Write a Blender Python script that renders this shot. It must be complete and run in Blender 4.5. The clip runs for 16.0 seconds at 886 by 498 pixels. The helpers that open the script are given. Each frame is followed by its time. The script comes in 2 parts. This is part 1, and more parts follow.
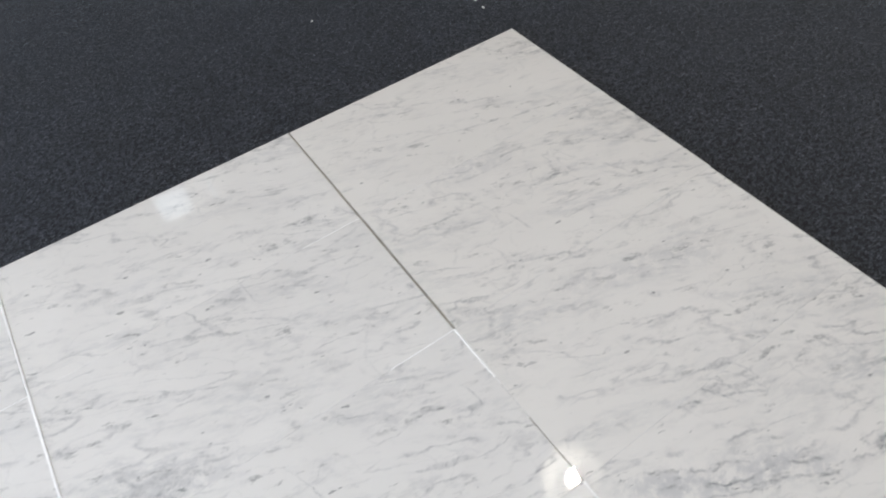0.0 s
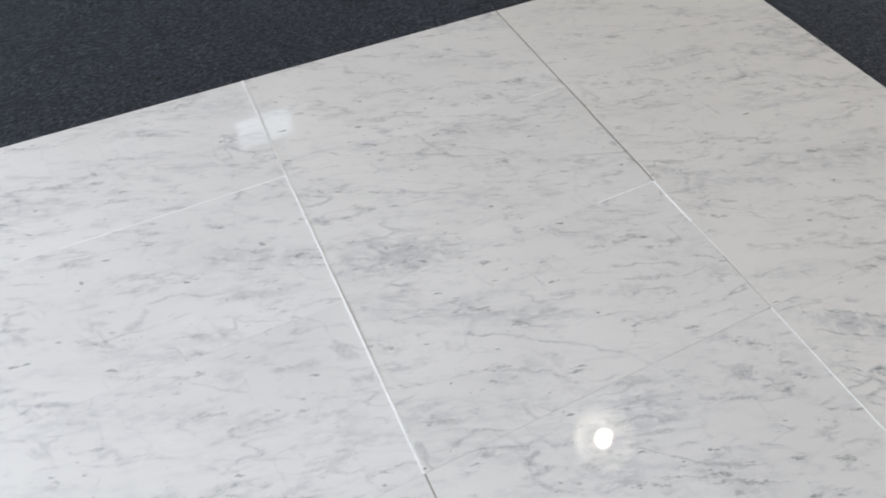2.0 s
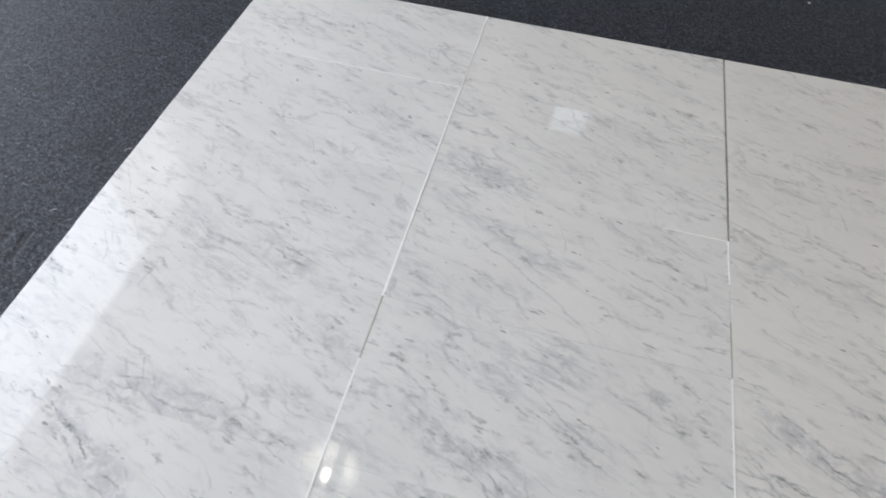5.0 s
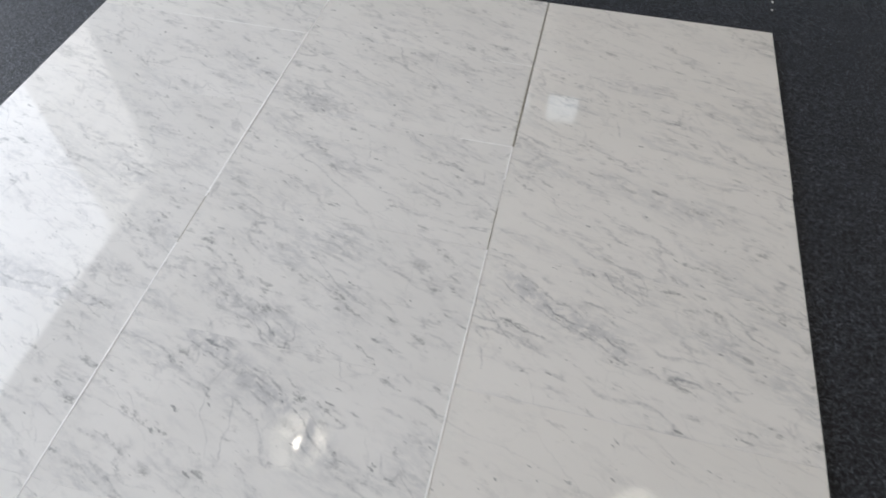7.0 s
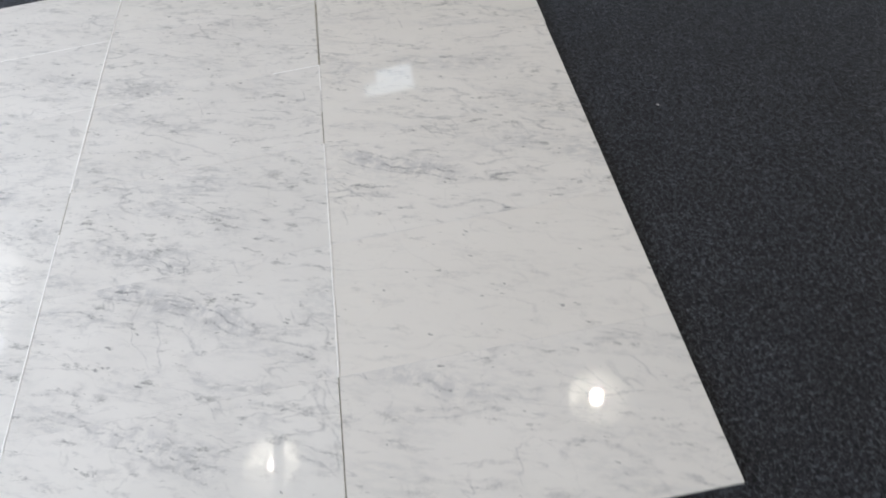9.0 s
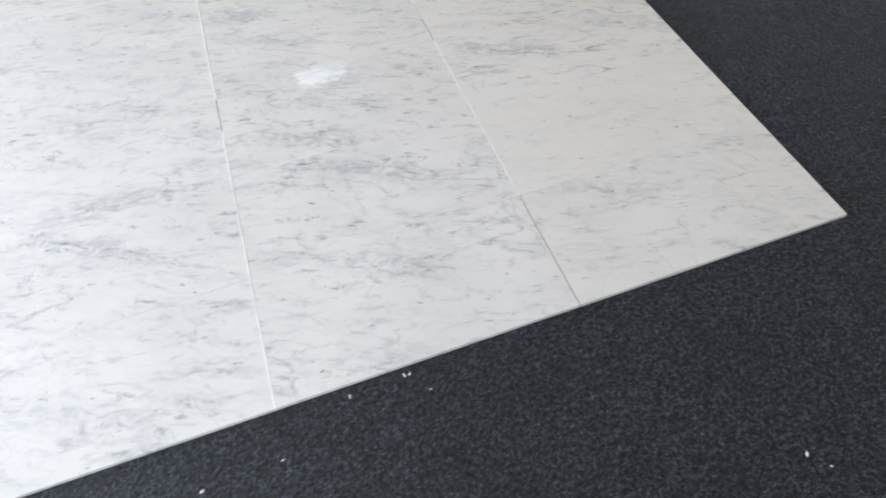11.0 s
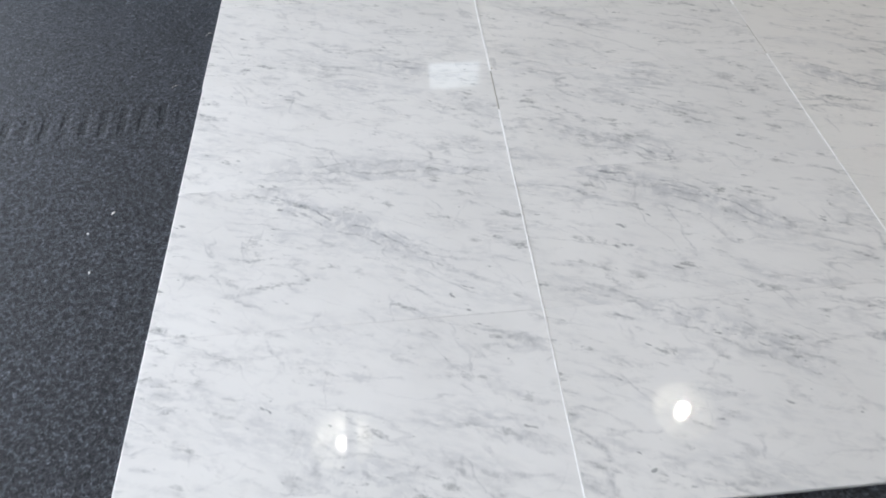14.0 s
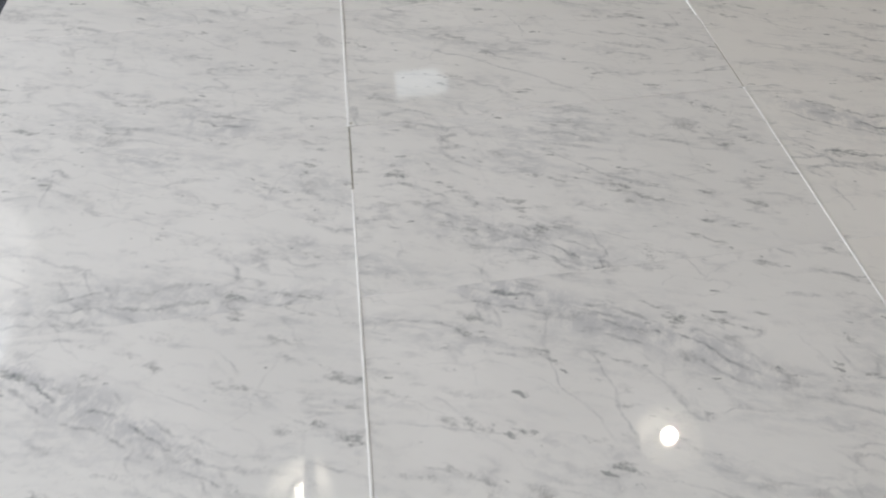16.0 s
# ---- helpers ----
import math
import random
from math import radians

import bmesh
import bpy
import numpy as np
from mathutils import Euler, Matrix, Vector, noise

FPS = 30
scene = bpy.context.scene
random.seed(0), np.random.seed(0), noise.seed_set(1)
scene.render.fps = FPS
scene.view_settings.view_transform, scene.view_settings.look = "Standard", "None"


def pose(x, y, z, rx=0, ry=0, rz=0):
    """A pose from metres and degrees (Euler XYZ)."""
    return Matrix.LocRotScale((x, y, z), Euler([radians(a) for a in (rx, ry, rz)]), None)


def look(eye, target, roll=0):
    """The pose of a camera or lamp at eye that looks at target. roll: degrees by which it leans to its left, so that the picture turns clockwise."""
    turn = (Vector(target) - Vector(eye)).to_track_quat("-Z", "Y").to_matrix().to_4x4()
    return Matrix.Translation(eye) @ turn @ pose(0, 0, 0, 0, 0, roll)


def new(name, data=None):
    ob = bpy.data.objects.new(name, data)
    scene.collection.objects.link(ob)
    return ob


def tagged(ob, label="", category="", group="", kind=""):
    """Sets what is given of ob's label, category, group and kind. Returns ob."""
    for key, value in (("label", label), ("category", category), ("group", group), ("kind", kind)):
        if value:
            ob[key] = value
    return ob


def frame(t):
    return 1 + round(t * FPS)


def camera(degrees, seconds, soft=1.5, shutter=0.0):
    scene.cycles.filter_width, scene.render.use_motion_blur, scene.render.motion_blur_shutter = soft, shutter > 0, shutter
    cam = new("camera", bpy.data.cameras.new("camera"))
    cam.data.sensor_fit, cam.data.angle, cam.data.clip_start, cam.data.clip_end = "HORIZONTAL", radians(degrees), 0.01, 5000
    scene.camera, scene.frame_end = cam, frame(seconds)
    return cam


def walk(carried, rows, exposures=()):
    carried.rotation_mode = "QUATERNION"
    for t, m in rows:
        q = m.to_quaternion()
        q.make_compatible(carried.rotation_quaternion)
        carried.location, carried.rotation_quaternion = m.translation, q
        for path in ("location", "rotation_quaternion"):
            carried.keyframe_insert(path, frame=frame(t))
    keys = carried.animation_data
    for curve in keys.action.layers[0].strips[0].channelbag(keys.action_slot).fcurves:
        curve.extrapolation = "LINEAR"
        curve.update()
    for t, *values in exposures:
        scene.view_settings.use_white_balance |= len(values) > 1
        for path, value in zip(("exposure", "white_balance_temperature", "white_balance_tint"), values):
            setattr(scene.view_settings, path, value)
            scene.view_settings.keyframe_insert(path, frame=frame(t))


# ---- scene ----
cam = camera(69.0, 16.0, soft=1.8, shutter=0.3)
PATH = [
    (0, (0.9278, 0.7488, 0.9032), (1.2499, 1.2841, 0.1224), -5.09),
    (0.5, (0.8095, 0.7204, 0.8610), (1.1276, 1.2518, 0.0759), -4.60),
    (1, (0.7068, 0.6968, 0.8539), (1.0146, 1.2261, 0.0632), -3.38),
    (1.5, (0.6018, 0.6762, 0.8597), (0.9011, 1.2055, 0.0657), -1.25),
    (2, (0.5020, 0.6521, 0.8714), (0.7721, 1.1941, 0.0756), 0.78),
    (2.5, (0.4264, 0.6139, 0.8901), (0.6253, 1.1875, 0.0954), 2.36),
    (3, (0.3958, 0.5543, 0.9031), (0.4943, 1.1527, 0.1079), 3.56),
    (3.2, (0.4043, 0.5163, 0.9233), (0.4483, 1.1202, 0.1275), 3.20),
    (5.3, (0.9211, 0.3096, 0.9656), (0.7928, 0.9096, 0.1759), 3.28),
    (5.5, (0.9777, 0.3129, 0.9677), (0.8404, 0.9076, 0.1755), 2.47),
    (6, (1.1006, 0.2801, 0.9687), (0.9513, 0.8693, 0.1746), 0.96),
    (6.5, (1.2059, 0.1988, 0.9876), (1.0609, 0.7898, 0.1941), 0.97),
    (7, (1.3100, 0.1274, 1.0192), (1.1731, 0.7237, 0.2282), 0.65),
    (7.5, (1.4432, 0.0717, 1.0249), (1.3040, 0.6715, 0.2370), -1.62),
    (8, (1.4996, 0.0049, 1.0244), (1.3766, 0.6059, 0.2347), -6.03),
    (8.5, (1.4956, -0.1005, 1.0383), (1.4294, 0.5010, 0.2422), -9.53),
    (8.7, (1.4812, -0.1585, 1.0353), (1.4449, 0.4441, 0.2380), -10.12),
    (10.8, (0.9151, -0.5341, 1.1017), (1.0460, 0.0371, 0.2914), -8.41),
    (11, (0.8267, -0.5580, 1.0997), (0.9630, 0.0183, 0.2939), -6.82),
    (11.5, (0.6308, -0.5890, 1.0881), (0.7552, -0.0027, 0.2876), -3.35),
    (12, (0.4708, -0.6183, 1.0814), (0.5791, -0.0166, 0.2900), -0.66),
    (12.5, (0.4280, -0.6016, 1.0615), (0.5197, 0.0060, 0.2726), -0.46),
    (13, (0.4126, -0.4966, 0.9789), (0.4896, 0.1176, 0.1936), 0.04),
    (13.5, (0.4168, -0.3491, 0.9006), (0.4626, 0.2701, 0.1167), -0.95),
    (14, (0.4105, -0.2284, 0.8465), (0.4612, 0.3898, 0.0621), -0.60),
    (14.5, (0.4232, -0.1004, 0.7856), (0.4817, 0.4983, -0.0133), -0.83),
    (15, (0.4882, -0.0021, 0.7084), (0.5540, 0.6100, -0.0796), 0.24),
    (15.5, (0.5779, 0.0782, 0.6604), (0.6414, 0.6888, -0.1289), 0.25),
    (16, (0.6652, 0.1731, 0.6431), (0.7309, 0.7811, -0.1481), -1.64),
]
# seconds, stops, kelvin, tint
EXPOSURES = [(0.0, 0.18, 6580, 10), (0.5, -0.04, 6580, 10), (1.0, -0.14, 6580, 10), (1.5, -0.06, 6580, 10), (3.0, -0.07, 6580, 10), (5.5, -0.19, 6600, 10), (7.0, -0.18, 6660, 10), (8.0, -0.17, 6600, 10),
             (8.5, 0.00, 6600, 10), (11.0, 0.15, 6550, 10), (12.5, 0.08, 6450, 8), (13.5, -0.04, 6520, 9), (14.5, -0.16, 6580, 10), (15.0, -0.15, 6720, 10), (15.5, -0.34, 6750, 10), (16.0, -0.35, 6900, 10)]
walk(cam, [(t, look(eye, target, roll)) for t, eye, target, roll in PATH], EXPOSURES)

# ---------------------------------------------------------------- room and light sizes, in metres
TILE_W, TILE_D, TILE_T = 0.61, 0.305, 0.0090     # 24 x 12 inch tiles, 9 mm thick
COLS, ROWS = 3, 6
CARPET_Z = -TILE_T
X_W, X_E, Y_S, Y_N, CEIL = -1.5, 5.2, -3.6, 6.9, 5.2
# the window's unseen south stretch is added to light the near tile edges
WIN_Y0, WIN_Y1, WIN_Y2, WIN_Z0, WIN_Z1 = -3.3, 2.35, 2.93, 0.08, 2.43

# ---------------------------------------------------------------- world and daylight
world = bpy.data.worlds.new("world")
scene.world = world
world.use_nodes = True
wt = world.node_tree
sky = wt.nodes.new("ShaderNodeTexSky")
sky.sky_type, sky.sun_disc = "NISHITA", False
sky.sun_elevation, sky.sun_rotation = radians(38), radians(60)
wt.links.new(sky.outputs[0], wt.nodes["Background"].inputs[0])
wt.nodes["Background"].inputs[1].default_value = 0.12


def area_light(name, m, sx, sy, watts, colour):
    data = bpy.data.lights.new(name, "AREA")
    data.shape, data.size, data.size_y, data.energy, data.color = "RECTANGLE", sx, sy, watts, colour
    ob = new(name, data)
    ob.matrix_world = m
    return ob


WIN_WATTS, SIDE_WATTS, CLEAR_WATTS, BULB_WATTS = 194.0, 8.6, 2.9, 110.0
HX0, HX1, HZ0, HZ1 = 0.82, 1.53, 4.27, 4.73     # the high window in the north wall
# daylight in the glazed opening of the west wall, and in the small high window of the north wall
area_light("window_daylight", look((X_W - 0.03, (WIN_Y0 + WIN_Y1) / 2, (WIN_Z0 + WIN_Z1) / 2), (5, (WIN_Y0 + WIN_Y1) / 2, (WIN_Z0 + WIN_Z1) / 2)),
           WIN_Y1 - WIN_Y0, WIN_Z1 - WIN_Z0, WIN_WATTS, (0.845, 0.900, 1.0))
area_light("side_pane_daylight", look((X_W - 0.03, (WIN_Y1 + WIN_Y2) / 2, (WIN_Z0 + WIN_Z1) / 2), (5, (WIN_Y1 + WIN_Y2) / 2, (WIN_Z0 + WIN_Z1) / 2)),
           WIN_Y2 - WIN_Y1, WIN_Z1 - WIN_Z0, SIDE_WATTS, (0.95, 0.95, 0.95))
area_light("high_window_daylight", look(((HX0 + HX1) / 2, Y_N + 0.03, (HZ0 + HZ1) / 2), ((HX0 + HX1) / 2, 0, (HZ0 + HZ1) / 2)), HX1 - HX0, HZ1 - HZ0, CLEAR_WATTS, (0.80, 0.92, 1.0))


# ---------------------------------------------------------------- node helpers
def material(name):
    m = bpy.data.materials.new(name)
    m.use_nodes = True
    return m, m.node_tree, m.node_tree.nodes["Principled BSDF"]


class Net:
    """Short names for the nodes of one tree."""

    def __init__(self, tree):
        self.t = tree

    def put(self, kind, **inputs):
        n = self.t.nodes.new(kind)
        for key, value in inputs.items():
            self.feed(n, key.replace("_", " "), value)
        return n

    def feed(self, n, key, value):
        sock = n.inputs[int(key[1:])] if key[0] == "i" and key[1:].isdigit() else n.inputs[key]
        if isinstance(value, bpy.types.NodeSocket):
            self.t.links.new(value, sock)
        else:
            sock.default_value = value

    def math(self, op, a, b=0.0, c=0.0, clamp=False):
        n = self.put("ShaderNodeMath", i0=a, i1=b, i2=c)
        n.operation, n.use_clamp = op, clamp
        return n.outputs[0]

    def vec(self, op, a, b=(0, 0, 0)):
        n = self.put("ShaderNodeVectorMath", i0=a, i1=b)
        n.operation = op
        return n.outputs[0]

    def noise(self, at, scale, detail=3.0, rough=0.55, distort=0.0):
        n = self.put("ShaderNodeTexNoise", Vector=at, Scale=scale, Detail=detail, Roughness=rough, Distortion=distort)
        return n.outputs["Fac"]

    def noise_vec(self, at, scale, detail=2.0):
        n = self.put("ShaderNodeTexNoise", Vector=at, Scale=scale, Detail=detail)
        return n.outputs["Color"]

    def ramp(self, value, a, b, lo=0.0, hi=1.0, smooth=True):
        n = self.put("ShaderNodeMapRange")
        n.interpolation_type = "SMOOTHSTEP" if smooth else "LINEAR"
        for key, v in (("Value", value), ("From Min", a), ("From Max", b), ("To Min", lo), ("To Max", hi)):
            self.feed(n, key, v)
        return n.outputs[0]

    def mix(self, fac, a, b):
        n = self.t.nodes.new("ShaderNodeMix")
        n.data_type = "RGBA"
        self.feed(n, "i0", fac)
        self.feed(n, "i6", a)
        self.feed(n, "i7", b)
        return n.outputs[2]

    def mapped(self, at, scale=(1, 1, 1), turn=0.0, shift=(0, 0, 0)):
        n = self.put("ShaderNodeMapping", Vector=at)
        n.inputs["Rotation"].default_value = (0, 0, radians(turn))
        n.inputs["Location"].default_value = shift
        return self.vec("MULTIPLY", n.outputs[0], scale)

    def own(self, name):
        n = self.t.nodes.new("ShaderNodeAttribute")
        n.attribute_type, n.attribute_name = "OBJECT", name
        return n.outputs["Fac"]

    def bump(self, height, strength, distance):
        return self.put("ShaderNodeBump", Height=height, Strength=strength, Distance=distance).outputs[0]


def grey(v, warm=0.0):
    return (v * (1 + warm), v, v * (1 - warm), 1)


# ---------------------------------------------------------------- materials
def marble_material():
    """White marble, polished: soft clouds, broken grey wisps that run along the tile, short dark flecks and a few hair cracks."""
    m, t, bsdf = material("polished_white_marble")
    n = Net(t)
    co = n.put("ShaderNodeTexCoord").outputs["Object"]
    rnd = n.put("ShaderNodeObjectInfo").outputs["Random"]
    off = n.put("ShaderNodeCombineXYZ", X=n.math("MULTIPLY", rnd, 31.0), Y=n.math("MULTIPLY", rnd, 57.0), Z=n.math("MULTIPLY", rnd, 13.0)).outputs[0]
    p0 = n.vec("ADD", co, off)

    def warp(at, scale, amount, detail=2.0):
        w = n.put("ShaderNodeVectorMath", i0=n.vec("SUBTRACT", n.noise_vec(p0, scale, detail), (0.5, 0.5, 0.5)), i3=amount)
        w.operation = "SCALE"
        return n.vec("ADD", at, w.outputs[0])

    p = warp(warp(warp(p0, 5.0, 0.030), 38.0, 0.009), 130.0, 0.0048)
    along = n.mapped(p, (1.0, 3.5, 1.0), 20.0)
    flat = n.mapped(p, (1.0, 4.0, 1.0), 13.0)
    cross = n.mapped(p, (1.0, 2.6, 1.0), 60.0)

    def ridge(at, scale, detail, rough, distort, width):
        return n.ramp(n.math("ABSOLUTE", n.math("SUBTRACT", n.noise(at, scale, detail, rough, distort), 0.5)), width, 0.0)

    # long soft veins, thinner wisps and a few steep ones, each broken by a noise of its own
    broken = n.ramp(n.noise(along, 30.0, 3.0), 0.36, 0.60, 0.25, 1.0)
    veins = n.math("MULTIPLY", n.math("MULTIPLY", ridge(along, 2.7, 3.0, 0.5, 0.0, 0.022), n.ramp(n.noise(p, 6.0, 3.0), 0.43, 0.58)), broken)
    wisps = n.math("MULTIPLY", ridge(flat, 5.2, 3.0, 0.55, 0.0, 0.036), n.ramp(n.noise(along, 9.0, 3.0), 0.50, 0.64))
    hair = n.math("MULTIPLY", n.math("MULTIPLY", ridge(n.mapped(p, (1.0, 7.0, 1.0), 24.0), 2.1, 2.0, 0.4, 0.0, 0.0095), n.ramp(n.noise(p0, 5.0, 2.0), 0.50, 0.62)), broken)
    steep = n.math("MULTIPLY", ridge(cross, 4.0, 3.0, 0.5, 0.2, 0.014), n.ramp(n.noise(p0, 7.0, 3.0), 0.53, 0.63))
    # short dark flecks, in drifts
    gate = n.ramp(n.noise(along, 6.0, 4.0), 0.43, 0.62)
    flecks = n.math("MULTIPLY", n.ramp(n.noise(n.mapped(p, (1.0, 3.0, 1.0), 21.0), 21.0, 4.0, 0.68), 0.56, 0.68), gate)
    dashes = n.ramp(n.noise(n.mapped(p, (1.0, 3.4, 1.0), 20.0), 30.0, 2.0, 0.5), 0.708, 0.76)
    specks = n.ramp(n.noise(n.mapped(p, (1, 1.6, 1), 25.0), 50.0, 1.0, 0.4), 0.80, 0.84)
    # smoky clouds with a mottled grain
    grain = n.noise(along, 34.0, 5.0, 0.65)
    cloud = n.ramp(n.noise(along, 4.2, 5.0, 0.6, 0.3), 0.46, 0.74)
    smoke = n.math("MULTIPLY", n.math("MULTIPLY", cloud, n.ramp(grain, 0.34, 0.66)), n.own("smoke"))
    # one smoky streak of its own across each tile, with a darker vein along its core
    at = n.put("ShaderNodeSeparateXYZ", Vector=n.vec("SUBTRACT", n.vec("ADD", co, n.vec("SUBTRACT", warp(p, 13.0, 0.05, 4.0), p0)), (0, 0, 0)))
    dx = n.math("SUBTRACT", at.outputs[0], n.own("streak_x"))
    dy = n.math("SUBTRACT", n.math("SUBTRACT", at.outputs[1], n.own("streak_y")), n.math("MULTIPLY", dx, n.own("streak_slope")))
    reach = n.math("MULTIPLY", n.ramp(n.math("DIVIDE", n.math("ABSOLUTE", dx), n.own("streak_long")), 1.25, 0.55), n.own("streak"))
    streak = n.math("MULTIPLY", n.math("MULTIPLY", n.ramp(n.math("ABSOLUTE", dy), 0.048, 0.002), n.ramp(n.noise(p, 42.0, 5.0, 0.7), 0.38, 0.60)), reach)
    strands = n.math("MULTIPLY", n.ramp(n.math("PINGPONG", dy, 0.011), 0.0040, 0.0005), n.ramp(n.math("ABSOLUTE", dy), 0.034, 0.012))
    core = n.math("MULTIPLY", n.math("MULTIPLY", strands, n.ramp(n.noise(p, 22.0, 3.0), 0.42, 0.58)), reach)
    # hair cracks
    vor = n.put("ShaderNodeTexVoronoi", Vector=n.mapped(warp(p, 16.0, 0.05, 3.0), (1, 2.1, 1), 22.0), Scale=8.0)
    vor.feature = "DISTANCE_TO_EDGE"
    web = n.math("MULTIPLY", n.ramp(vor.outputs["Distance"], 0.026, 0.0), n.ramp(n.noise(p, 9.0, 4.0), 0.43, 0.58))
    cracks = n.math("MULTIPLY", web, broken)
    # colour
    body = n.mix(n.ramp(n.noise(p, 3.2, 4.0, 0.6), 0.3, 0.7), (0.742, 0.735, 0.715, 1), (0.803, 0.796, 0.776, 1))
    crumble = n.ramp(n.noise(p0, 140.0, 3.0, 0.7), 0.34, 0.60, 0.42, 1.0)
    halo = n.ramp(n.noise(n.mapped(p, (1.0, 2.6, 1.0), 17.0), 22.0, 4.0, 0.65), 0.48, 0.70)
    body = n.mix(n.math("MULTIPLY", n.math("MULTIPLY", halo, gate), 0.55), body, (0.50, 0.505, 0.51, 1))
    # warm light of lamp and wall, tinted into the stone colour
    body = n.mix(n.own("warm_light"), body, (0.80, 0.775, 0.73, 1))
    body = n.mix(n.math("MULTIPLY", smoke, 0.75, clamp=True), body, (0.47, 0.48, 0.49, 1))
    body = n.mix(n.math("MULTIPLY", streak, 0.58, clamp=True), body, (0.44, 0.45, 0.47, 1))
    soft = n.math("ADD", n.math("MULTIPLY", n.math("ADD", wisps, steep), 0.42), n.math("ADD", n.math("MULTIPLY", n.math("MAXIMUM", n.math("MAXIMUM", veins, hair), core), 0.62), n.math("MULTIPLY", cracks, 0.22)), clamp=True)
    veined = n.ramp(n.own("smoke"), 0.15, 1.0, 0.38, 1.08, smooth=False)
    soft = n.math("MULTIPLY", n.math("MULTIPLY", soft, crumble), veined)
    body = n.mix(soft, body, (0.32, 0.328, 0.338, 1))
    body = n.mix(n.math("MAXIMUM", n.math("MULTIPLY", n.math("MULTIPLY", flecks, 0.74), n.math("MULTIPLY", crumble, veined)), n.math("MULTIPLY", n.math("MAXIMUM", specks, dashes), 0.64)), body, (0.19, 0.20, 0.20, 1))
    body = n.mix(n.math("MULTIPLY", n.math("MULTIPLY", core, n.ramp(n.noise(p, 60.0, 3.0), 0.42, 0.60)), 0.55), body, (0.17, 0.18, 0.19, 1))
    n.feed(bsdf, "Base Color", body)
    n.feed(bsdf, "Roughness", n.ramp(n.noise(p0, 30.0, 3.0), 0.3, 0.7, 0.004, 0.009))
    bsdf.inputs["IOR"].default_value = 1.46
    return m


def grout_material(name, light, dark, rough):
    m, t, bsdf = material(name)
    n = Net(t)
    co = n.put("ShaderNodeNewGeometry").outputs["Position"]
    n.feed(bsdf, "Base Color", n.mix(n.ramp(n.noise(co, 45.0, 5.0, 0.65), 0.38, 0.66), light, dark))
    bsdf.inputs["Roughness"].default_value = rough
    n.feed(bsdf, "Normal", n.bump(n.noise(co, 400.0, 4.0), 0.5, 0.001))
    return m


def carpet_material():
    """Needle-felt carpet: charcoal fibres, heathered with blue-grey ones."""
    m, t, bsdf = material("charcoal_felt_carpet")
    n = Net(t)
    co = n.put("ShaderNodeNewGeometry").outputs["Position"]
    w = n.put("ShaderNodeVectorMath", i0=n.vec("SUBTRACT", n.noise_vec(co, 110.0, 2.0), (0.5, 0.5, 0.5)), i3=0.008)
    w.operation = "SCALE"
    p = n.vec("ADD", co, w.outputs[0])
    clump = n.noise(p, 115.0, 5.0, 0.72)
    patch = n.noise(co, 34.0, 4.0, 0.65)
    fibre = n.noise(n.mapped(p, (1, 4.5, 1), 24.0), 175.0, 2.0, 0.55)
    for turn, shift in ((-14.0, 3.0), (66.0, 7.0)):
        fibre = n.math("MAXIMUM", fibre, n.noise(n.mapped(p, (1, 4.5, 1), turn, (shift, 0, 0)), 165.0, 2.0, 0.55))
    # a pressed track of short bars beside the panel
    track = n.put("ShaderNodeSeparateXYZ", Vector=n.mapped(n.vec("SUBTRACT", co, (-0.24, 0.828, 0)), (1, 1, 1), -4.3))
    bars = n.ramp(n.math("PINGPONG", track.outputs[0], 0.0190), 0.007, 0.015)
    bars = n.math("MULTIPLY", bars, n.ramp(n.math("ABSOLUTE", track.outputs[1]), 0.046, 0.026))
    bars = n.math("MULTIPLY", n.math("MULTIPLY", bars, n.ramp(track.outputs[0], 0.225, 0.19)), n.ramp(n.noise(co, 22.0, 2.0), 0.35, 0.55, 0.35, 1.0))
    raised = n.math("MULTIPLY", n.ramp(fibre, 0.59, 0.71), n.ramp(clump, 0.38, 0.58, 0.25, 1.0))
    tone = n.mix(n.ramp(clump, 0.41, 0.62), (0.0055, 0.0060, 0.0075, 1), (0.038, 0.0415, 0.051, 1))
    tone = n.mix(raised, tone, (0.112, 0.126, 0.155, 1))
    tone = n.mix(n.ramp(patch, 0.42, 0.66, 0.0, 0.35), tone, (0.008, 0.0087, 0.010, 1))
    tone = n.mix(n.ramp(n.noise(co, 6.0, 4.0), 0.40, 0.68, 0.0, 0.25), tone, (0.009, 0.0093, 0.010, 1))
    # shade inside the pressed bars, darkened into the fibre colour
    tone = n.mix(n.math("MULTIPLY", bars, 0.45), tone, (0.010, 0.011, 0.012, 1))
    n.feed(bsdf, "Base Color", tone)
    bsdf.inputs["Roughness"].default_value = 0.55
    n.feed(bsdf, "Specular IOR Level", n.ramp(raised, 0.0, 1.0, 0.22, 1.0))
    n.feed(bsdf, "Sheen Weight", n.ramp(raised, 0.0, 1.0, 0.11, 0.62))
    bsdf.inputs["Sheen Roughness"].default_value = 0.42
    bsdf.inputs["Sheen Tint"].default_value = (0.66, 0.80, 1.0, 1)
    height = n.math("ADD", n.math("MULTIPLY", clump, 0.7), n.math("MULTIPLY", fibre, 0.5))
    height = n.math("SUBTRACT", height, n.math("MULTIPLY", bars, 0.8))
    n.feed(bsdf, "Normal", n.bump(height, 0.75, 0.0035))
    return m


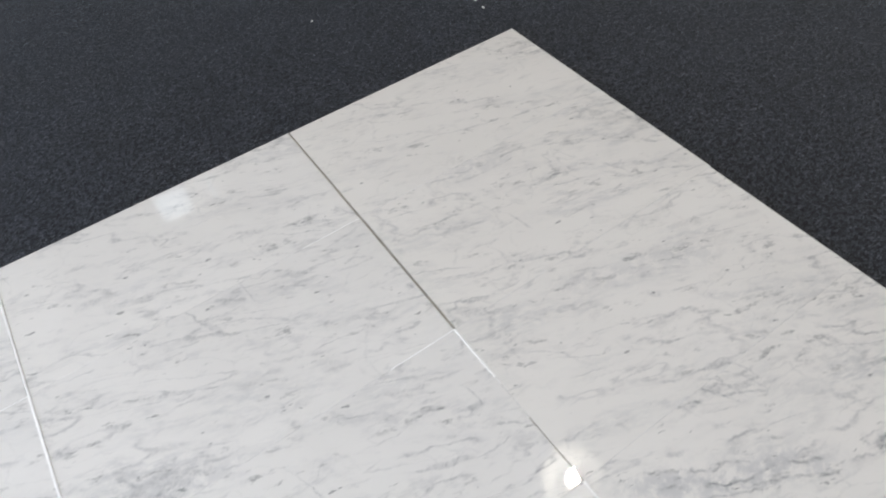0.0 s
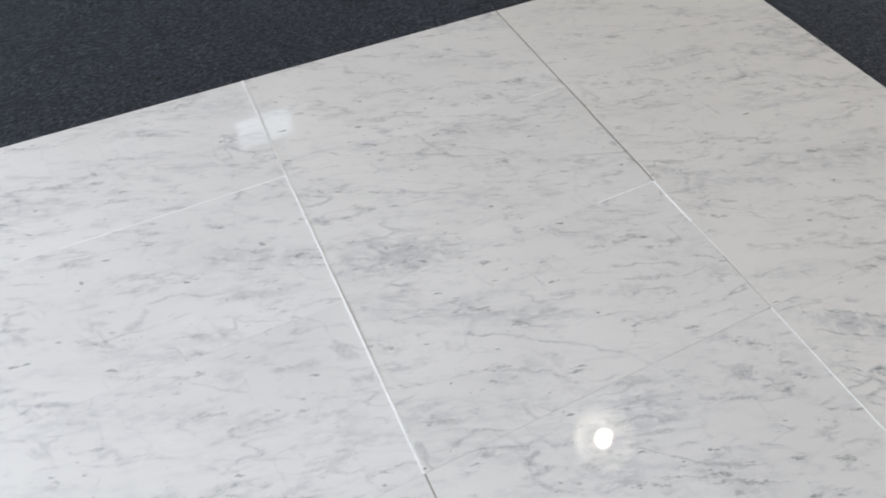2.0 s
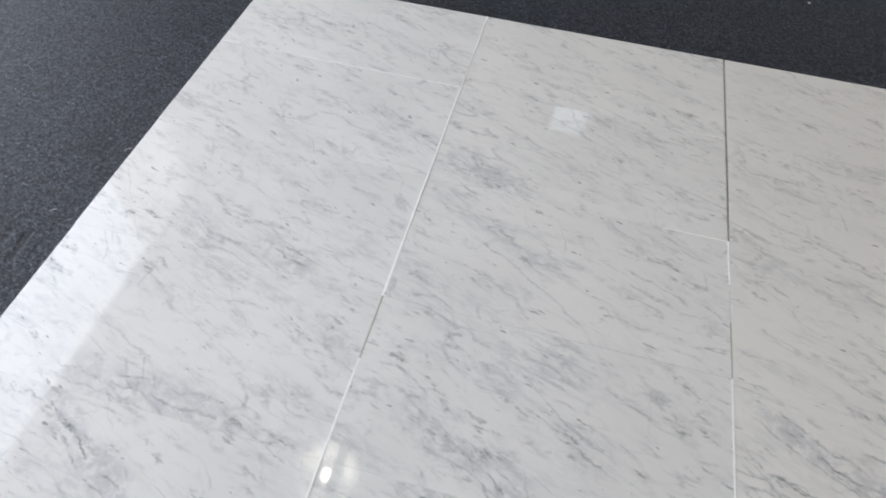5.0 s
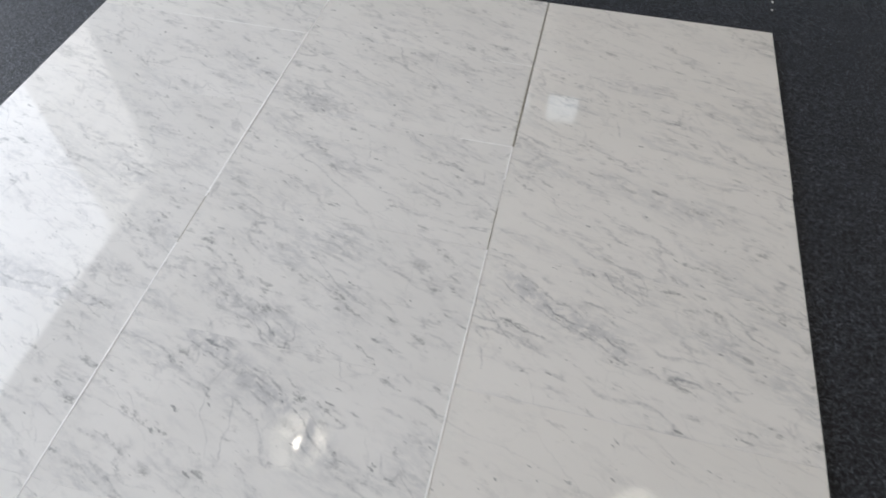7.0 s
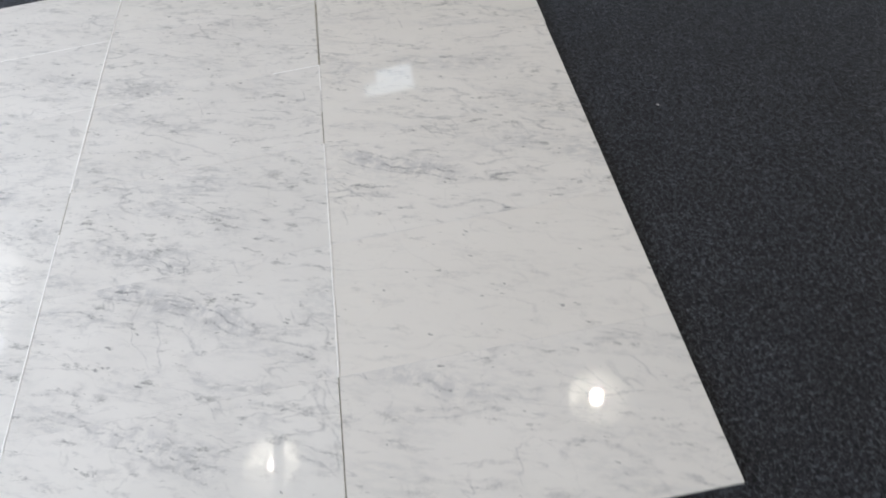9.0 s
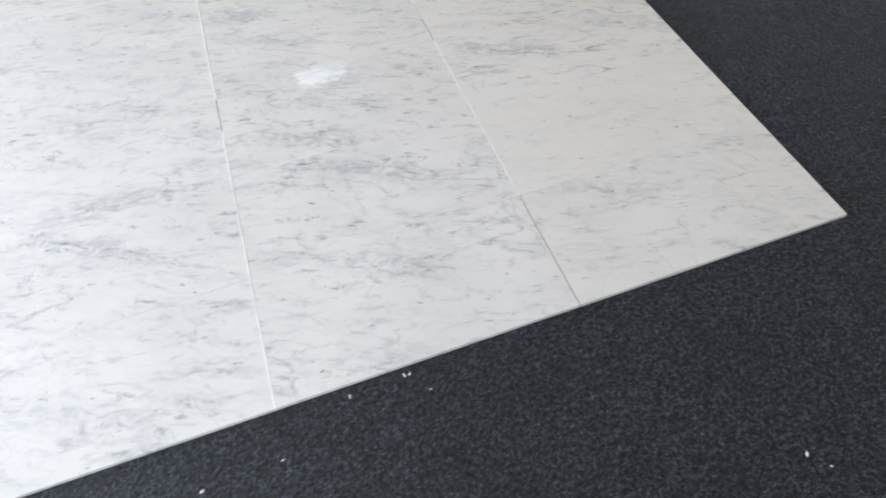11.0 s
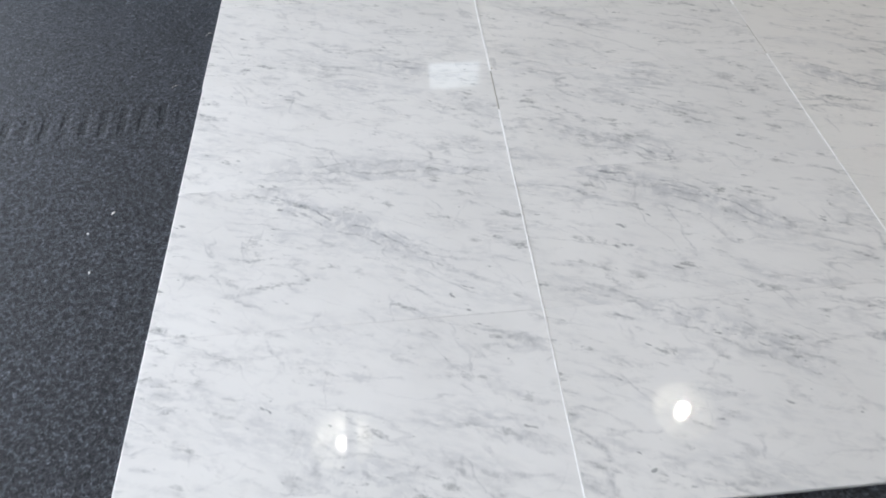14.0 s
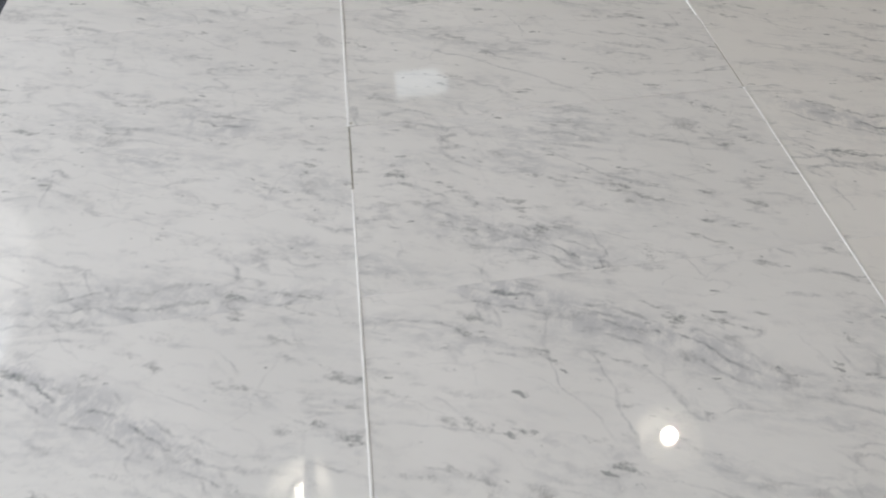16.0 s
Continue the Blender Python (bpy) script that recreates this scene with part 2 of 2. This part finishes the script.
def plain_material(name, colour, rough, metal=0.0, grain=25.0, vary=0.06):
    m, t, bsdf = material(name)
    n = Net(t)
    co = n.put("ShaderNodeNewGeometry").outputs["Position"]
    other = tuple(c * (1 - vary) for c in colour[:3]) + (1,)
    n.feed(bsdf, "Base Color", n.mix(n.ramp(n.noise(co, grain / 10, 4.0), 0.35, 0.65), colour, other))
    bsdf.inputs["Roughness"].default_value, bsdf.inputs["Metallic"].default_value = rough, metal
    n.feed(bsdf, "Normal", n.bump(n.noise(co, grain * 4, 3.0), 0.15, 0.001))
    return m


def glow_material(name, colour, strength):
    m, t, bsdf = material(name)
    bsdf.inputs["Base Color"].default_value = (0.9, 0.9, 0.88, 1)
    bsdf.inputs["Emission Color"].default_value = colour
    bsdf.inputs["Emission Strength"].default_value = strength
    return m


MARBLE = marble_material()
GROUT_WHITE = grout_material("white_grout", (0.93, 0.93, 0.92, 1), (0.86, 0.86, 0.85, 1), 0.5)
GROUT_BARE = grout_material("bare_joint", (0.42, 0.40, 0.34, 1), (0.27, 0.26, 0.22, 1), 0.8)
GROUT_THIN = grout_material("thin_grey_grout", (0.74, 0.735, 0.72, 1), (0.58, 0.575, 0.56, 1), 0.7)
CARPET = carpet_material()
WALL_WARM = plain_material("warm_white_plaster", (0.72, 0.68, 0.62, 1), 0.85)
CEILING = plain_material("white_ceiling_paint", (0.48, 0.475, 0.46, 1), 0.9)
FRAME = plain_material("white_window_frame", (0.75, 0.75, 0.75, 1), 0.4)
METAL = plain_material("grey_painted_metal", (0.45, 0.45, 0.45, 1), 0.45, 0.3)
CHIP = plain_material("white_marble_chip", (0.80, 0.80, 0.79, 1), 0.6, 0.0, 300.0, 0.15)
LINT = plain_material("pale_lint", (0.62, 0.60, 0.56, 1), 0.9)


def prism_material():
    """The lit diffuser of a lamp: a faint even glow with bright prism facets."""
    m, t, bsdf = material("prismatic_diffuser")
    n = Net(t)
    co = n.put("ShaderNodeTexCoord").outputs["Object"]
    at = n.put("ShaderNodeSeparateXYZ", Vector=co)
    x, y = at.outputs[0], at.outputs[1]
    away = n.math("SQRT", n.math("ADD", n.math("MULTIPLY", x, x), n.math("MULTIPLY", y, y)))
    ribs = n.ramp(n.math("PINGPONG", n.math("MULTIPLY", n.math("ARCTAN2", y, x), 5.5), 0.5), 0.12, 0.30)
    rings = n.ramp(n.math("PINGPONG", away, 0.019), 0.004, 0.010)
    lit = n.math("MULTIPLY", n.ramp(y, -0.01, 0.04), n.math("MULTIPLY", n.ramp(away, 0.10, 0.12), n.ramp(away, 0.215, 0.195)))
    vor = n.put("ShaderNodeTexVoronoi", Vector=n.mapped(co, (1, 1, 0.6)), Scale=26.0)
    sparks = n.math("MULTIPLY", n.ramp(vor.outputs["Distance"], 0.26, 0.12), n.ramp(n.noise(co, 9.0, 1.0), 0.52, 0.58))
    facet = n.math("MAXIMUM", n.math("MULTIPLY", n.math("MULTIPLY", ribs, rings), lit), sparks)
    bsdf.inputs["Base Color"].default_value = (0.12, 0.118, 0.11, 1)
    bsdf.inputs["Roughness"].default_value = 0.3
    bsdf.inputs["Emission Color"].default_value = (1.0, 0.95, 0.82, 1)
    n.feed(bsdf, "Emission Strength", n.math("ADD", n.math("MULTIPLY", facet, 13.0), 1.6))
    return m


def frosted_material():
    m, t, bsdf = material("frosted_glass")
    n = Net(t)
    co = n.put("ShaderNodeNewGeometry").outputs["Position"]
    bsdf.inputs["Base Color"].default_value = (0.88, 0.86, 0.82, 1)
    bsdf.inputs["Transmission Weight"].default_value = 1.0
    n.feed(bsdf, "Roughness", n.ramp(n.noise(co, 80.0), 0.3, 0.7, 0.55, 0.7))
    return m


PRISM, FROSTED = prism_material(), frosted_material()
BULB = glow_material("lamp_bulb_glow", (1.0, 0.95, 0.86, 1), 30.0)
RIM = glow_material("lit_acrylic_rim", (1.0, 0.95, 0.84, 1), 3.4)


# ---------------------------------------------------------------- mesh helpers
def mesh_of(bm, name, mat, smooth=False):
    me = bpy.data.meshes.new(name)
    bmesh.ops.recalc_face_normals(bm, faces=bm.faces)
    bm.to_mesh(me)
    bm.free()
    me.materials.append(mat)
    for f in me.polygons:
        f.use_smooth = smooth
    return me


def part(name, bm, mat, parent=None, label="", smooth=False):
    ob = new(name, bm if isinstance(bm, bpy.types.Mesh) else mesh_of(bm, name, mat, smooth))
    ob.parent = parent
    return tagged(ob, label)


def box(bm, x0, x1, y0, y1, z0, z1, bevel=0.0, segments=2):
    made = bmesh.ops.create_cube(bm, size=1.0, matrix=Matrix.Translation(((x0 + x1) / 2, (y0 + y1) / 2, (z0 + z1) / 2)) @ Matrix.Diagonal((x1 - x0, y1 - y0, z1 - z0, 1)))
    if bevel:
        edges = {e for v in made["verts"] for e in v.link_edges}
        bmesh.ops.bevel(bm, geom=list(edges), offset=bevel, segments=segments, affect="EDGES", profile=0.6)
    return bm


def boxed(*dims, **kw):
    return box(bmesh.new(), *dims, **kw)


def turned(profile, sides=48, rib=0.0):
    """A solid of revolution from (radius, height) pairs."""
    bm = bmesh.new()
    rings = [[bm.verts.new((r * (1 - rib * (k % 2)) * math.cos(a), r * (1 - rib * (k % 2)) * math.sin(a), z)) for k, a in ((k, 2 * math.pi * k / sides) for k in range(sides))] for r, z in profile]
    for lower, upper in zip(rings, rings[1:]):
        for k in range(sides):
            bm.faces.new((lower[k], lower[(k + 1) % sides], upper[(k + 1) % sides], upper[k]))
    return bm


# ---------------------------------------------------------------- the room
part("floor", boxed(X_W - 0.2, X_E + 0.2, Y_S - 0.2, Y_N + 0.2, CARPET_Z - 0.2, CARPET_Z), CARPET)
floor = bpy.data.objects["floor"]
tagged(floor, "charcoal heathered needle-felt carpet", "carpet", kind="structure")
tagged(part("ceiling", boxed(X_W - 0.2, X_E + 0.2, Y_S - 0.2, Y_N + 0.2, CEIL, CEIL + 0.2), CEILING), "plain white painted ceiling", "ceiling", kind="structure")
tagged(part("wall_east", boxed(X_E, X_E + 0.2, Y_S - 0.2, Y_N + 0.2, CARPET_Z, CEIL), WALL_WARM), "plain warm white plastered wall", "wall", kind="structure")
tagged(part("wall_south", boxed(X_W, X_E, Y_S - 0.2, Y_S, CARPET_Z, CEIL), WALL_WARM), "plain warm white plastered wall", "wall", kind="structure")
# west wall round its wide glazed opening
bm = bmesh.new()
box(bm, X_W - 0.2, X_W, Y_S - 0.2, WIN_Y0, CARPET_Z, CEIL)
box(bm, X_W - 0.2, X_W, WIN_Y2, Y_N + 0.2, CARPET_Z, CEIL)
box(bm, X_W - 0.2, X_W, WIN_Y0, WIN_Y2, CARPET_Z, WIN_Z0)
box(bm, X_W - 0.2, X_W, WIN_Y0, WIN_Y2, WIN_Z1, CEIL)
tagged(part("wall_west", bm, WALL_WARM), "warm white wall with a wide glazed opening", "wall", kind="structure")
# north wall round its small high window
bm = bmesh.new()
box(bm, X_W, HX0, Y_N, Y_N + 0.2, CARPET_Z, CEIL)
box(bm, HX1, X_E, Y_N, Y_N + 0.2, CARPET_Z, CEIL)
box(bm, HX0, HX1, Y_N, Y_N + 0.2, CARPET_Z, HZ0)
box(bm, HX0, HX1, Y_N, Y_N + 0.2, HZ1, CEIL)
tagged(part("wall_north", bm, WALL_WARM), "warm white wall with a small high window", "wall", kind="structure")

window = tagged(new("window_1"), "wide shop window with a frosted side pane", "window", kind="structure")
window.location = (X_W, 0, 0)
part("window_frame", boxed(-0.12, -0.04, WIN_Y1 - 0.012, WIN_Y1 + 0.012, WIN_Z0, WIN_Z1, bevel=0.003), FRAME, window)
part("head", boxed(-0.14, -0.06, WIN_Y0, WIN_Y2, WIN_Z1 - 0.03, WIN_Z1 + 0.002, bevel=0.003), FRAME, window)
part("jamb", boxed(-0.14, -0.06, WIN_Y0 - 0.002, WIN_Y0 + 0.03, WIN_Z0 + 0.002, WIN_Z1 - 0.03, bevel=0.003), FRAME, window)
part("window_sill", boxed(-0.2, 0.03, WIN_Y0, WIN_Y2, WIN_Z0 - 0.03, WIN_Z0 + 0.002, bevel=0.003), FRAME, window)
part("pane", boxed(-0.085, -0.075, WIN_Y1 + 0.012, WIN_Y2, WIN_Z0, WIN_Z1), FROSTED, window, "frosted glass pane")
window = tagged(new("window_2"), "small high window with a white frame", "window", kind="structure")
window.location = (0, Y_N, 0)
bm = bmesh.new()
for dims in ((HX0, HX0 + 0.02, HZ0, HZ1), (HX1 - 0.02, HX1, HZ0, HZ1), (HX0, HX1, HZ0, HZ0 + 0.02), (HX0, HX1, HZ1 - 0.02, HZ1)):
    box(bm, dims[0], dims[1], 0.02, 0.08, dims[2], dims[3])
part("window_frame", bm, FRAME, window)


# ---------------------------------------------------------------- hanging lamps
def high_bay_lamp(x, y, z):
    """Prismatic dome with a bulb, on a rod from the ceiling. z is the height of the dome's rim."""
    lamp = tagged(new("high_bay_lamp"), "hanging high bay lamp with a glowing prismatic dome", "lamp", "high bay lamps")
    lamp.location = (x, y, z)
    outer = [(0.231, 0.0), (0.225, 0.03), (0.198, 0.07), (0.145, 0.10), (0.06, 0.115)]
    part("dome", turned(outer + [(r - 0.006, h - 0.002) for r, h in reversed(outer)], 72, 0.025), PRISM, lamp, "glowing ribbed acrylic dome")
    part("rim", turned([(0.225, -0.010), (0.235, -0.010), (0.237, 0.002), (0.225, 0.002), (0.225, -0.010)]), RIM, lamp)
    part("housing", turned([(0.001, 0.117), (0.10, 0.117), (0.10, 0.32), (0.07, 0.36), (0.001, 0.36)]), METAL, lamp, "grey metal ballast housing")
    part("rod", turned([(0.008, 0.36), (0.008, CEIL - z)], 12), METAL, lamp)
    bulb = turned([(0.001, 0.004), (0.028, 0.010), (0.050, 0.032), (0.056, 0.055), (0.048, 0.082), (0.030, 0.10)], 32)
    part("bulb", bulb, BULB, lamp, "lit white bulb", smooth=True)
    part("socket", turned([(0.030, 0.098), (0.034, 0.105), (0.034, 0.117)], 24), METAL, lamp)
    return lamp


high_bay_lamp(2.43, 1.74, 3.90)
high_bay_lamp(-0.23, 1.76, 3.98)
# the beam of the east lamp; the west one hangs behind a pipe that cuts its light off
data = bpy.data.lights.new("bulb_light", "SPOT")
data.energy, data.color, data.shadow_soft_size, data.spot_size, data.spot_blend = BULB_WATTS, (1.0, 0.895, 0.79), 0.05, radians(150), 0.6
ob = new("bulb_light", data)
ob.matrix_world = pose(2.43, 1.74, 3.868)

# pipe under the west lamp, on hangers from the ceiling
pipe = tagged(new("ceiling_pipe"), "pale painted pipe hung under the ceiling", "pipe")
pipe.location = (-0.146, 0, 3.90)
bm = turned([(0.040, Y_S), (0.040, Y_N)], 24)
bmesh.ops.rotate(bm, verts=bm.verts, matrix=Matrix.Rotation(radians(-90), 3, "X"))
part("tube", bm, CEILING, pipe, smooth=True)
for y in (-2.4, -0.2, 2.9, 5.2):
    bm = turned([(0.041, -0.015), (0.046, -0.015), (0.046, 0.015), (0.041, 0.015)], 24)
    bmesh.ops.rotate(bm, verts=bm.verts, matrix=Matrix.Rotation(radians(-90), 3, "X"))
    part("clamp", bm, METAL, pipe).location = (0, y, 0)
    part("hanger", turned([(0.005, 0.041), (0.005, CEIL - 3.90)], 10), METAL, pipe).location = (0, y, 0)

# slim column that stands between the panel and the north wall, seen only in the polish of the tiles
column = tagged(new("display_column"), "slim off-white display column standing on the carpet", "column")
column.location = (1.137, 3.9, CARPET_Z)
part("shaft", boxed(-0.065, 0.065, -0.04, 0.04, 0.018, 2.13, bevel=0.004), WALL_WARM, column)
part("foot", boxed(-0.14, 0.14, -0.14, 0.14, 0.0, 0.018, bevel=0.003), METAL, column)
part("cap", boxed(-0.069, 0.069, -0.044, 0.044, 2.13, 2.145, bevel=0.002), WALL_WARM, column)

# ---------------------------------------------------------------- marble tile panel on the carpet
panel = tagged(new("marble_tile_panel"), "panel of polished white marble tiles laid on dark carpet", "tile panel")
GAP_X, GAP_Y = 0.0027, 0.0009
# clouding of the tiles, row by row from the north, west to east
SMOKE = [(0.60, 0.65, 0.60), (0.70, 0.75, 0.72), (0.75, 0.82, 0.78), (0.78, 0.88, 0.88), (0.76, 0.88, 0.15), (0.55, 0.72, 0.60)]
# warm lamp and wall light put into each tile's colour, same order
WARM_LIGHT = [(0.1, 0.25, 0.5), (0.05, 0.2, 0.55), (0.0, 0.15, 0.5), (0.0, 0.1, 0.5), (0.0, 0.1, 0.65), (0.0, 0.1, 0.45)]
# the main smoky streak of a tile, by (row, column): middle x and y, slope, half length, strength
STREAKS = {(4, 0): (0.0, 0.05, -0.60, 0.17, 1.0), (4, 1): (-0.03, 0.08, -0.55, 0.20, 1.0), (5, 1): (-0.05, 0.10, -0.55, 0.14, 0.8), (3, 2): (-0.14, 0.04, -0.47, 0.14, 1.0),
           (2, 0): (0.11, -0.12, -0.40, 0.07, 0.9), (1, 0): (0.22, -0.02, -0.50, 0.11, 0.6), (1, 1): (-0.19, -0.12, -0.20, 0.13, 0.6), (3, 1): (-0.10, -0.10, -0.42, 0.13, 0.7),
           (5, 2): (-0.14, 0.11, -0.50, 0.10, 0.7), (2, 2): (0.02, 0.06, -0.35, 0.15, 0.5), (1, 2): (-0.06, 0.13, -0.15, 0.10, 0.5), (5, 0): (0.0, -0.07, -0.67, 0.12, 0.5), (3, 0): (0.05, -0.13, -0.10, 0.25, 0.6)}


def tile_body(west_arris=0.0):
    """One tile with sharp arrises; a tile of the west column has a rounded arris, widened to catch the window light."""
    hx, hy = (TILE_W - GAP_X) / 2, (TILE_D - GAP_Y) / 2
    bm = boxed(-hx, hx, -hy, hy, -TILE_T, 0)
    if west_arris:
        edge = [e for e in bm.edges if all(v.co.x < 0 and v.co.z > -1e-6 for v in e.verts)]
        bmesh.ops.bevel(bm, geom=edge, offset=west_arris, segments=3, affect="EDGES", profile=0.5)
    edges = [e for e in bm.edges if all(v.co.z > -1e-6 for v in e.verts)]
    bmesh.ops.bevel(bm, geom=edges, offset=0.0004, segments=2, affect="EDGES", profile=0.6)
    return mesh_of(bm, "tile", MARBLE)


tile_mesh, west_tile_mesh = tile_body(), tile_body(0.0024)
rng = random.Random(7)
for row in range(ROWS):
    for col in range(COLS):
        tile = part("tile", tile_mesh if col else west_tile_mesh, MARBLE, panel)
        tile.matrix_local = pose((col + 0.5) * TILE_W + rng.uniform(-0.0005, 0.0005), (ROWS - row - 0.5) * TILE_D + rng.uniform(-0.0002, 0.0002), rng.uniform(-0.00015, 0.00015),
                                 rng.uniform(-0.09, 0.09), rng.uniform(-0.05, 0.05), rng.uniform(-0.03, 0.03))
        if (row, col) == (2, 1):  # lies askew, its south edge proud
            tile.rotation_euler.x -= radians(0.35)
        if col != 1:  # uneven outer edges
            tile.location.x += (0.0014 if row < 2 else -0.0006) if col == 2 else (-0.0008 if row < 3 else 0.0012)
        tile["smoke"], tile["warm_light"] = SMOKE[row][col], WARM_LIGHT[row][col]
        for key, value in zip(("streak_x", "streak_y", "streak_slope", "streak_long", "streak"), STREAKS.get((row, col), (0.0, 0.0, -0.3, 0.1, 0.0))):
            tile[key] = value


def joint(x0, y0, x1, y1, width, mat, top, name="grout"):
    """A strip of grout between two points, with a slightly wandering edge and a sunken crown."""
    bm = bmesh.new()
    a, b = Vector((x0, y0, 0)), Vector((x1, y1, 0))
    way = (b - a).normalized()
    side = Vector((-way.y, way.x, 0))
    steps = max(2, int((b - a).length / 0.012))
    rows = []
    for k in range(steps + 1):
        c = a.lerp(b, k / steps)
        wl, wr = (width / 2 * (1 + 0.16 * noise.noise(c * 160 + Vector((s, 0, 0)))) for s in (0, 9))
        dz = 0.00035 * noise.noise(c * 70)
        rows.append([bm.verts.new(c + side * o + Vector((0, 0, z))) for o, z in ((-wl, -TILE_T + 0.001), (-wl, top - 0.0003 + dz), (0, top + dz), (wr, top - 0.0003 + dz), (wr, -TILE_T + 0.001))])
    for p, q in zip(rows, rows[1:]):
        for k in range(4):
            bm.faces.new((p[k], p[k + 1], q[k + 1], q[k]))
    bm.faces.new(rows[0])
    bm.faces.new(list(reversed(rows[-1])))
    return part(name, bm, mat, panel, "white grout line" if mat is GROUT_WHITE else "bare greyish joint")


def row_y(r):
    """World y of the joint r tiles from the north edge; fractions lie within a tile."""
    return (ROWS - r) * TILE_D


# long joints by tiles from the north edge: 0 wide bare, 1 white, 2 thin grey, 3 wide white, 4 narrow bare
for x, stretches in ((TILE_W, ((0, 0.55, 3), (0.55, 1.0, 1), (1.0, 3.0, 3), (3.0, 3.42, 4), (3.42, 6.0, 1))),
                     (2 * TILE_W, ((0, 2.0, 0), (2.0, 2.35, 1), (2.35, 2.62, 2), (2.62, 3.0, 0), (3.0, 5.0, 1), (5.0, 6.0, 0)))):
    for r0, r1, full in stretches:
        joint(x, row_y(r0), x, row_y(r1), GAP_X + (0.0014, 0.0008, 0.0005, 0.0018, 0.0)[full], (GROUT_BARE, GROUT_WHITE, GROUT_THIN, GROUT_WHITE, GROUT_BARE)[full],
              (-0.0008, 0.0005, -0.0005, 0.0007, -0.0007)[full])
# tight cross joints, some with a proud smear of grout over a share of their length
BRIGHT = {(1, 0): 0.35, (1, 1): 0.80, (2, 1): 0.80}
for r in range(1, ROWS):
    for col in range(COLS):
        x0, x1 = col * TILE_W + GAP_X / 2, (col + 1) * TILE_W - GAP_X / 2
        cut = x0 + (x1 - x0) * BRIGHT.get((r, col), rng.uniform(0.3, 0.8))
        joint(x0, row_y(r), cut, row_y(r), GAP_Y + 0.0004, GROUT_THIN, -0.0002)
        if (r, col) in BRIGHT:
            joint(cut, row_y(r), x1, row_y(r), 0.0017, GROUT_WHITE, 0.0003)
        else:
            joint(cut, row_y(r), x1, row_y(r), GAP_Y + 0.0004, GROUT_THIN, -0.0004)


# ---------------------------------------------------------------- crumbs and lint
def chip(x, y, z, size, long=1.6, turn=0.0):
    bm = bmesh.new()
    bmesh.ops.create_icosphere(bm, subdivisions=1, radius=0.5)
    for v in bm.verts:
        v.co *= 1 + 0.35 * noise.noise(v.co * 3 + Vector((x * 50, y * 50, 0)))
        v.co = Vector((v.co.x * long * size, v.co.y * size, v.co.z * size * 0.6))
    ob = tagged(part("stone_chip", bm, CHIP), "tiny white stone chip on the carpet" if z < -0.005 else "tiny white speck on a marble tile", "chip", "scattered chips")
    ob.matrix_world = pose(x, y, z + size * 0.22, 0, 0, turn)


CRUMBS = ((-0.327, 0.432, 5.5), (-0.254, 0.404, 4.5), (-0.268, 0.37, 8), (-0.134, -0.158, 7), (0.462, -0.1, 5), (0.605, -0.095, 3), (0.852, -0.016, 4.5), (0.862, -0.017, 4),
          (-0.11, 0.582, 4), (-0.143, 0.537, 3), (0.745, -0.021, 3.5), (0.89, -0.06, 2.5), (1.443, -0.391, 5), (1.467, -0.421, 3), (1.466, 2.194, 5), (1.845, 2.002, 5), (1.841, 1.96, 5),
          (-0.12, 0.451, 3), (1.998, 0.84, 3))
for x, y, mm in CRUMBS:
    chip(x, y, CARPET_Z, mm * 0.0011, rng.uniform(1.7, 2.6), rng.uniform(0, 180))


# small white specks on the tiles, built with the chip mesh
for x, y, mm in ((0.683, 0.361, 2.4), (1.079, 0.843, 1.8), (1.181, 0.737, 1.8), (1.153, 0.696, 1.6), (1.039, 0.676, 2.0)):
    chip(x, y, 0.0004, mm / 1000, 1.2, 30)
bm = bmesh.new()
bmesh.ops.create_icosphere(bm, subdivisions=1, radius=0.0022, matrix=Matrix.Diagonal((1.3, 1, 0.4, 1)))
grit = tagged(part("grit", bm, GROUT_BARE), "dark grain of grit in a grout line", "grit")
grit.location = (0.6135, 0.921, 0.0006)


def lint(x, y, length, turn):
    bm = bmesh.new()
    rows = []
    for k in range(9):
        s = k / 8
        c = Vector((s * length, 0.15 * length * math.sin(3 * s), CARPET_Z + 0.0012 + 0.001 * math.sin(math.pi * s)))
        rows.append([bm.verts.new(c + Vector((0, 0.0005 * math.cos(a), 0.0005 * math.sin(a)))) for a in (0, 2.1, 4.2)])
    for p, q in zip(rows, rows[1:]):
        for k in range(3):
            bm.faces.new((p[k], p[(k + 1) % 3], q[(k + 1) % 3], q[k]))
    bm.faces.new(rows[0])
    bm.faces.new(rows[-1][::-1])
    ob = tagged(part("lint_thread", bm, LINT), "short pale lint thread on the carpet", "lint", "lint threads")
    ob.matrix_world = pose(x, y, 0, 0, 0, turn)


lint(-0.066, 0.93, 0.014, 40)
lint(-0.02, 1.117, 0.016, 50)
